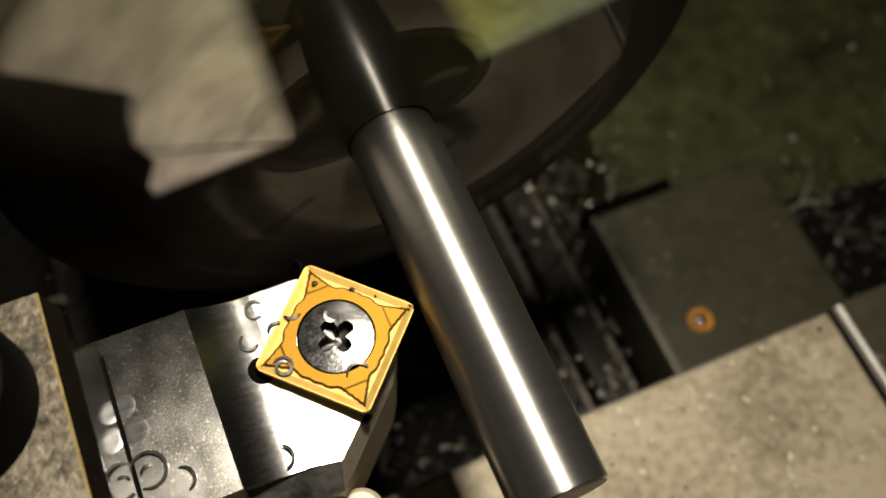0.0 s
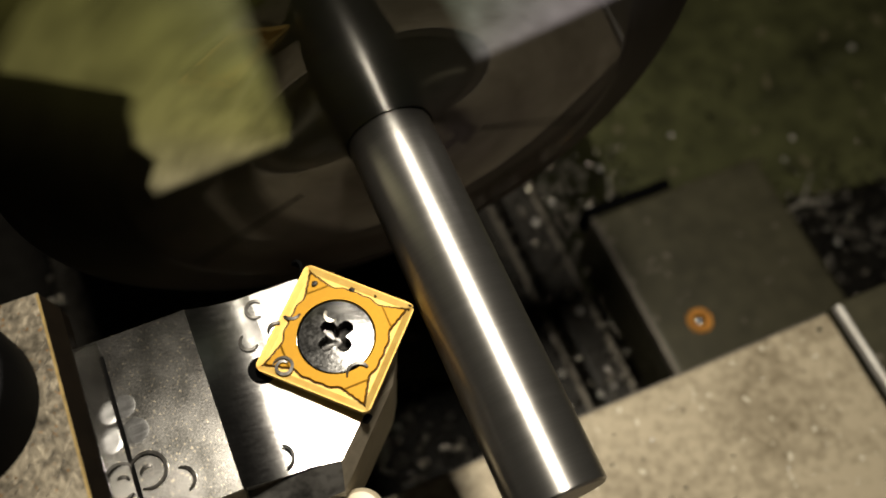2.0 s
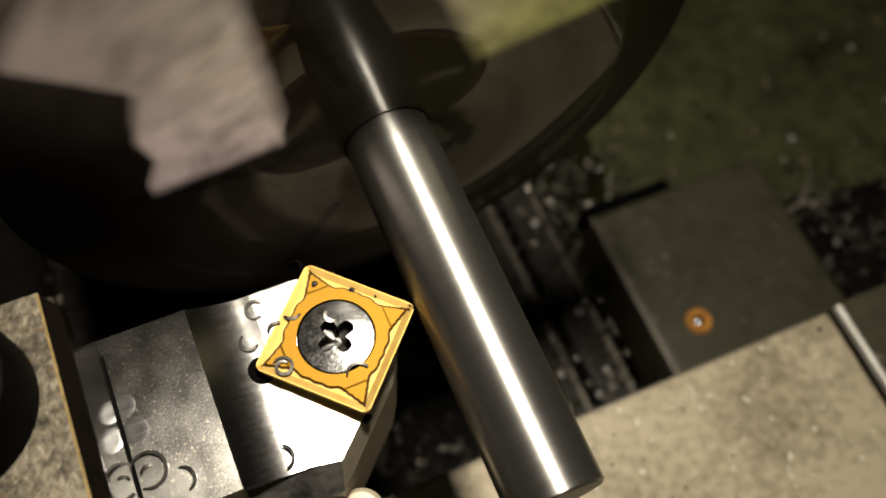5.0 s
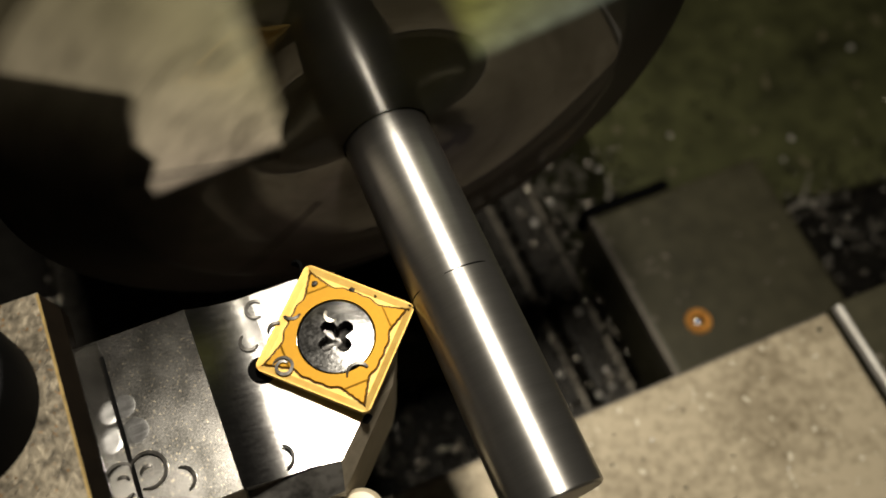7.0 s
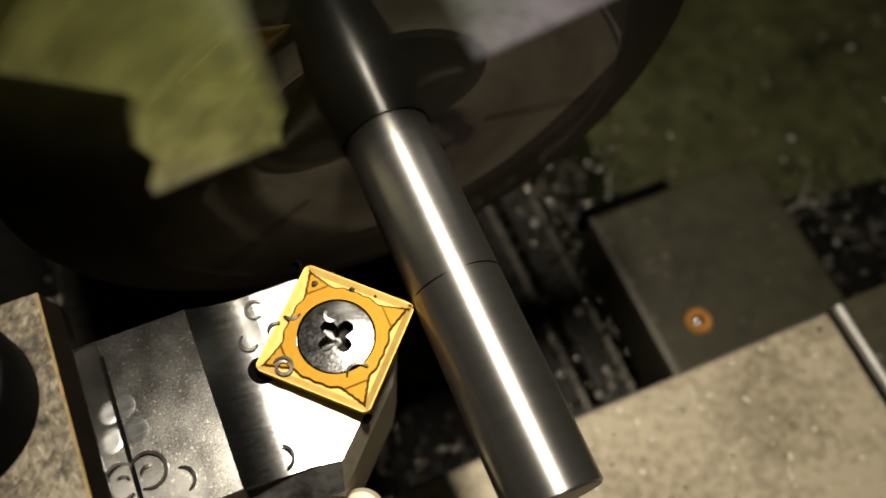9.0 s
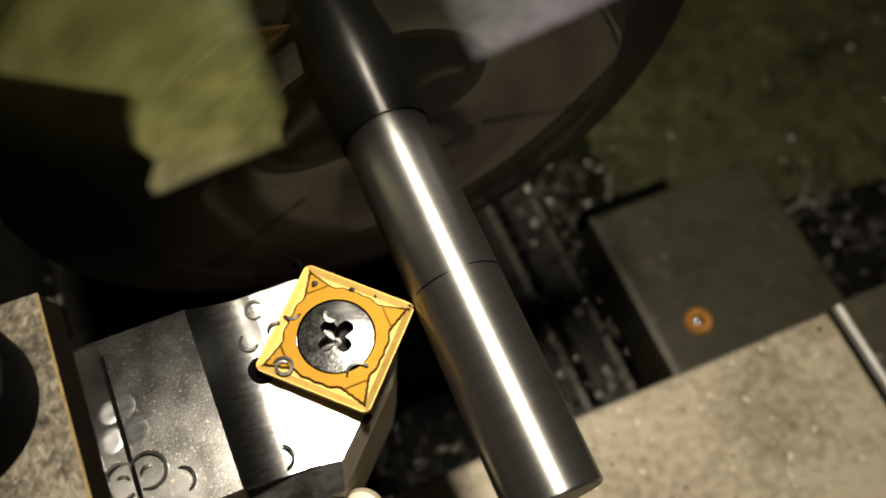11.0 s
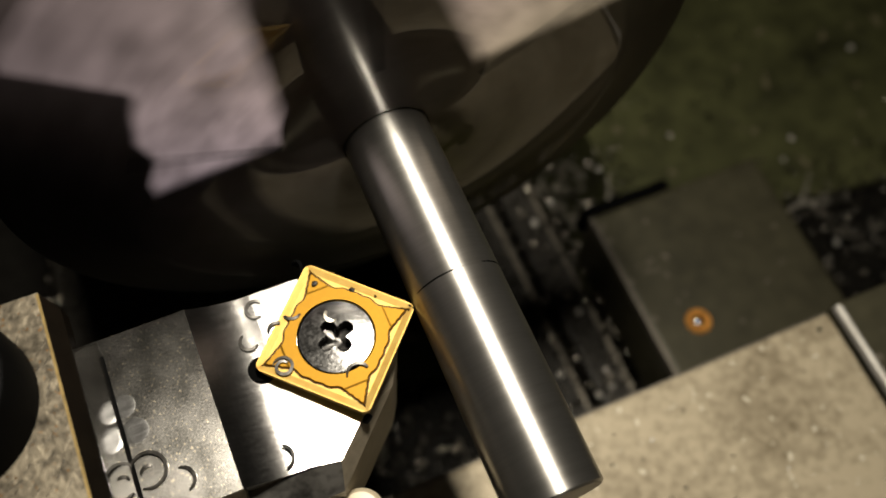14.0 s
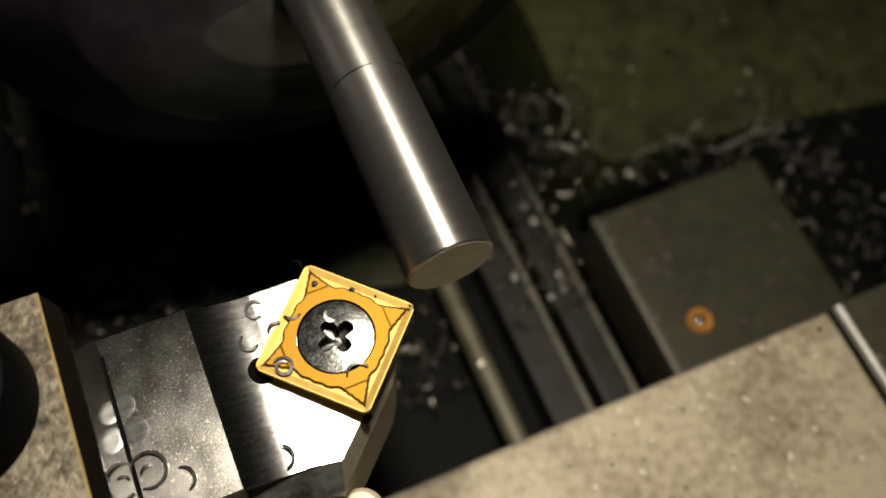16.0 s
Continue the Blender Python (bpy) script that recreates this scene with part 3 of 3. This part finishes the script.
def insert_mesh():
    """The insert's top with land, chip-breaker groove, plateau and corner noses; sides with seven degrees of clearance."""
    bm = bmesh.new()
    n, rings = 480, 64
    hole = 4.12
    rows = []
    h, cr = SIDE / 2, 0.8
    for i in range(n):
        t = 2 * math.pi * i / n
        c, s = math.cos(t), math.sin(t)
        # rounded square boundary along this direction
        r = h / max(abs(c), abs(s))
        x, y = abs(c * r), abs(s * r)
        if x > h - cr and y > h - cr:
            k = h - cr
            bq = k * (abs(c) + abs(s))
            r = bq + math.sqrt(max(0, bq * bq - (2 * k * k - cr * cr)))
        row = []
        for j in range(rings + 1):
            f = j / rings
            rad = r - (r - hole) * f
            a, b = c * rad, s * rad
            p, q = h - abs(a), h - abs(b)
            d, m = min(p, q), max(p, q)
            g = d - wall(m, a * 3 + b * 5)
            z = -0.24 * min(1, max(0, (d - 0.13) / 0.7))
            if g > -0.06:
                z = -0.34
            if g > 0.04:
                z = 0.04 - 0.38 * max(0, 1 - (g - 0.04) / 0.10)
                if p + q < 4.85:
                    z -= 0.10 * min(1, (4.85 - p - q) / 0.25)
            row.append(bm.verts.new(MID + U * a + V * b + Vector((0, 0, z))))
        zlow = Vector((0, 0, -4.76))
        base = MID + (U * c + V * s) * (r * 0.915) + zlow
        row.insert(0, bm.verts.new(MID + (U * c + V * s) * (r + 0.02) + Vector((0, 0, -0.06))))
        row.insert(0, bm.verts.new(base))
        rows.append(row)
    for i in range(n):
        a, b = rows[i], rows[(i + 1) % n]
        for j in range(len(a) - 1):
            f = bm.faces.new((a[j], a[j + 1], b[j + 1], b[j]))
            mid = f.calc_center_median() - MID
            pp, qq = SIDE / 2 - abs(mid.dot(U)), SIDE / 2 - abs(mid.dot(V))
            g = min(pp, qq) - wall(max(pp, qq), 0)
            # Faces along the crease take a dark colour that paints its shade.
            if j > 3 and -0.09 < g < 0.07:
                f.material_index = 1
            elif j < 2 or g < 0:
                f.material_index = 2
    return bm


def screw_mesh():
    """A flat countersunk head with a lobed socket."""
    bm = bmesh.new()
    n = 120
    rows = []
    for i in range(n):
        t = 2 * math.pi * i / n
        lobe = 1.62 + 0.50 * math.cos(4 * (t - radians(20))) - 0.12 * math.cos(8 * (t - radians(20)))
        row = []
        for r, z in ((4.05, -1.2), (4.05, -0.10), (3.90, 0.03), (2.9, 0.04), (lobe + 0.08, 0.03), (lobe, -0.06), (lobe * 0.93, -1.6), (0.5, -1.9)):
            row.append(bm.verts.new(MID + Vector((math.cos(t) * r, math.sin(t) * r, z + 0.08 - 0.012 * r * r))))
        rows.append(row)
    for i in range(n):
        a, b = rows[i], rows[(i + 1) % n]
        for j in range(len(a) - 1):
            # Inner socket faces get a near-black steel that paints the recess shade.
            bm.faces.new((a[j], a[j + 1], b[j + 1], b[j])).material_index = 1 if j > 4 else 0
    bm.faces.new([r[-1] for r in rows]).material_index = 1
    return bm


def turning_tool():
    tool = empty("turning_tool", 0, 0, 0)
    # shank with the concave run-out that falls to the milled head
    Y0, Y1 = -11.4, 8.45
    prof = [(-125, TOP), (-22.6, TOP), (-22.35, TOP - 0.1)]
    z = TOP - 0.12
    prof[-1] = (-22.4, z)
    for k in range(1, 19):
        u = k / 18
        z -= 6.2 / 18 * (0.07 + 0.58 * max(0.0, 1 - u + 1 / 36) ** 1.1)
        prof.append((-22.4 + 6.2 * u, z))
    head_z = prof[-1][1] - 0.02
    prof += [(-16.0, head_z)]
    first = [q for q in prof if q[0] <= -22.59] + [(-22.6, -20), (-125, -20)]
    second = [(-22.598, TOP - 0.005)] + [q for q in prof if q[0] > -22.59] + [(-16.0, -20), (-22.598, -20)]
    made = {}
    for name, outline, mat, label in (("shank", first, SHANK, "ground steel shank with scratches and rust specks"), ("run_out", second, RUNOUT, "hollow milled run-out between shank and head")):
        bm = bmesh.new()
        a = [bm.verts.new((x, Y0, z)) for x, z in outline]
        b = [bm.verts.new((v.co.x, Y1, v.co.z)) for v in a]
        bm.faces.new(a)
        bm.faces.new(b[::-1])
        for i in range(len(a)):
            bm.faces.new((a[i], b[i], b[(i + 1) % len(a)], a[(i + 1) % len(a)]))
        made[name] = part(name, bm, mat, tool, label, smooth=True, angle=25)
    head = [(-16.0, Y0), (-12.9, -11.9), (-9.6, -8.75), (-2.3, -0.9), (-2.2, 0.6), (-10.6, 8.55), (-16.0, Y1)]
    low = [(-16.0, Y0), (-14.6, -11.0), (-12.0, -8.5), (-5.5, -1.2), (-5.4, 0.8), (-11.8, 7.6), (-16.0, Y1)]
    hb = prism(head, -20, head_z, low)
    for v in hb.verts:
        if v.co.z > -5:
            v.co.z -= 0.07 * (v.co.x + 16)
    head_part = part("tool_head", hb, HEADM, tool, "bright milled head of the tool holder", bevel=0.12)
    # flared flanks under the head's edge
    up = [Vector(v) for v in ((-22.4, -11.25, head_z - 0.25), (-12.9, -11.75, head_z - 0.3), (-9.6, -8.6, head_z - 0.5), (-2.6, -1.3, head_z - 1.0))]
    out = [Vector(v) for v in ((-23.0, -14.3, -5), (-13.6, -14.3, -5), (-5.1, -5.9, -5), (-3.9, -3.9, -5))]
    for name, k0, k1, mat, label in (("front_flank", 0, 1, NOSE, "dark shiny front flank of the head"), ("side_flank", 1, 3, FLANK, "dull tan side flank below the insert")):
        bm = bmesh.new()
        rings = []
        for k in range(k0, k1 + 1):
            foot = out[k] + Vector((0, 0, -15))
            back = Vector((up[k].x - 1.5, up[k].y + 1.5, -20))
            rings.append([bm.verts.new(v) for v in (up[k], out[k], foot, back)])
        for p, q in zip(rings, rings[1:]):
            for j in range(4):
                bm.faces.new((p[j], p[(j + 1) % 4], q[(j + 1) % 4], q[j]))
        bm.faces.new(rings[0][::-1])
        bm.faces.new(rings[-1])
        bmesh.ops.recalc_face_normals(bm, faces=bm.faces)
        part(name, bm, mat, tool, label)
    for dx, dy, r in ((-31.0, 0.8, 1.2), (-30.5, -2.0, 1.3)):
        part("dent", turned([(0, 0.002), (r * 0.5, 0.004), (r * 0.9, 0.012), (r, 0.0)], 36, "Z", (dx, dy, TOP)), HEADM, made["shank"], "polished round clamp dent", smooth=True)
    # No hole is cut: a black dome paints its dark inside.
    part("relief_hole_shade", turned([(0, head_z + 0.5), (1.2, head_z + 0.45), (1.6, head_z + 0.1), (1.7, head_z - 0.6)], 32, "Z", (-17.5, -0.1, 0)), BLACK, head_part, "black dome painting the shaded hole at the pocket corner")
    ins = part("cutting_insert", insert_mesh(), GOLD, tool, "gold coated square carbide insert with chip breaker", smooth=True, angle=22)
    ins.data.materials.append(CREASE)
    ins.data.materials.append(LAND)
    screw = part("insert_screw", screw_mesh(), SCREW, ins, "flat steel screw head with lobed socket", smooth=True, angle=30)
    screw.data.materials.append(SOCKET)
    tagged(tool, "steel turning tool with a gold square carbide insert", "turning tool")


turning_tool()


# ---- chips on the tool ----
def crumb(x, y, z, r, mat, seed):
    rnd = random.Random(seed)
    bm = bmesh.new()
    bmesh.ops.create_icosphere(bm, subdivisions=1, radius=r)
    for v in bm.verts:
        v.co *= rnd.uniform(0.55, 1.2)
        v.co.z *= 0.7
    ob = part("metal_crumb", bm, mat)
    ob.location = (x * MM, y * MM, (z + r * 0.3) * MM)
    return tagged(ob, "tiny dark metal crumb stuck to the tool", "metal chip", "crumbs on the tool")


def tool_chips():
    curl(-15.8, 6.6, -1.75, 0.95, 40, 250, 0.35)
    curl(-17.5, 3.3, -1.5, 0.95, 120, 200, 0.35)
    curl(-18.3, -9.6, -1.35, 1.2, -80, 150, 0.5, rise=0.2)
    curl(-30.4, -6.3, 0.5, 1.75, -120, 300, 0.4, label="round curled chip ring lying on the shank")
    curl(-30.4, -6.6, 0.5, 0.75, 60, 110, 0.25)
    curl(-27.7, -8.4, 0.5, 1.25, -70, 160, 0.35)
    curl(-8.6, 2.3, 0.0, 0.7, 120, 170, 0.3, label="curled chip lying on the screw head", mat=BRIGHT)
    curl(-8.6, -0.6, -1.3, 1.5, 180, 110, 0.5, lean=0.3, label="curled chip caught in the screw socket")
    curl(-12.3, 4.4, -0.1, 1.0, 200, 120, 0.3)
    curl(-14.4, 2.6, -0.1, 1.0, 60, 110, 0.5)
    curl(-15.1, -1.2, 0.0, 0.55, 30, 480, 0.3, grow=0.55, label="spiral chip lying on the insert corner")
    curl(-8.3, -4.9, 0.0, 1.2, 20, 150, 0.5, label="shiny curled chip lying on the insert")
    curl(-10.6, 8.9, -1.2, 0.9, -60, 150, 1.5, mat=BLACK)
    for k, (x, y, z, r) in enumerate(((-5.7, 4.2, -0.15, 0.38), (-9.1, 6.4, 0.0, 0.42), (-0.6, 0.2, -0.05, 0.2), (-0.9, -0.2, -0.05, 0.16), (-0.35, -0.15, -0.1, 0.15), (-1.5, 0.25, -0.1, 0.13), (-3.6, 2.6, -0.1, 0.17))):
        crumb(x, y, z, r, CHIP if r > 0.25 else BLACK, k)
    crumb(-9.0, -8.9, -2.4, 0.7, BLACK, 31)


tool_chips()


# ---- how things move ----
def cross(t):
    """How far rod, saddle and bed stand towards the tool."""
    keys = ((0, 0), (1.1, 0), (1.6, -0.11), (2.1, -0.19), (2.6, -0.29), (3.3, -0.30), (4.1, -0.38), (5.3, -0.47), (6.5, -0.56), (14.05, -0.56), (14.4, -0.14), (16, -0.14))
    return float(np.interp(t, [k[0] for k in keys], [k[1] for k in keys]))


def along(t):
    keys = ((0, 0), (15.1, 0), (15.2, 0.45), (15.3, 2.75), (15.4, 6.1), (15.5, 9.8), (15.6, 13.7), (15.7, 17.4), (15.8, 20.9), (15.9, 24.2), (16.0, 27.0))
    return float(np.interp(t, [k[0] for k in keys], [k[1] for k in keys]))


def spin(t):
    """Turn of chuck and rod about the axis, in degrees."""
    return 51.0 - 42.9 * FPS * min(t, 9.0) - 41.95 * FPS * max(0.0, t - 9.0)


def motions():
    ticks = [k / FPS for k in range(16 * FPS + 1)]
    for ob in (ROD_THING, CHUCK_THING):
        walk(ob, [(t, pose((AXIS_X + cross(t)) * MM, along(t) * MM, 0, 0, spin(t), 0)) for t in ticks])
    steps = sorted({0.0, 16.0, *[k / 10 for k in range(10, 66, 2)], 14.0, 14.1, 14.2, 14.3, 14.4, *[15 + k / 10 for k in range(11)]})
    for ob in BED_THINGS:
        at = ob.location.copy()
        walk(ob, [(t, pose(at.x + cross(t) * MM, at.y + along(t) * MM, at.z)) for t in steps])
    for ob in SADDLE_THINGS:
        at = ob.location.copy()
        walk(ob, [(t, pose(at.x + cross(t) * MM, at.y, at.z)) for t in steps])
    for ob, a in MARKS:
        inner = pose(-0.08 * MM * math.cos(a), 0, -0.08 * MM * math.sin(a))
        walk(ob, [(0.0, inner), (5.6, inner), (6.2, pose(0, 0, 0)), (16.0, pose(0, 0, 0))])


motions()
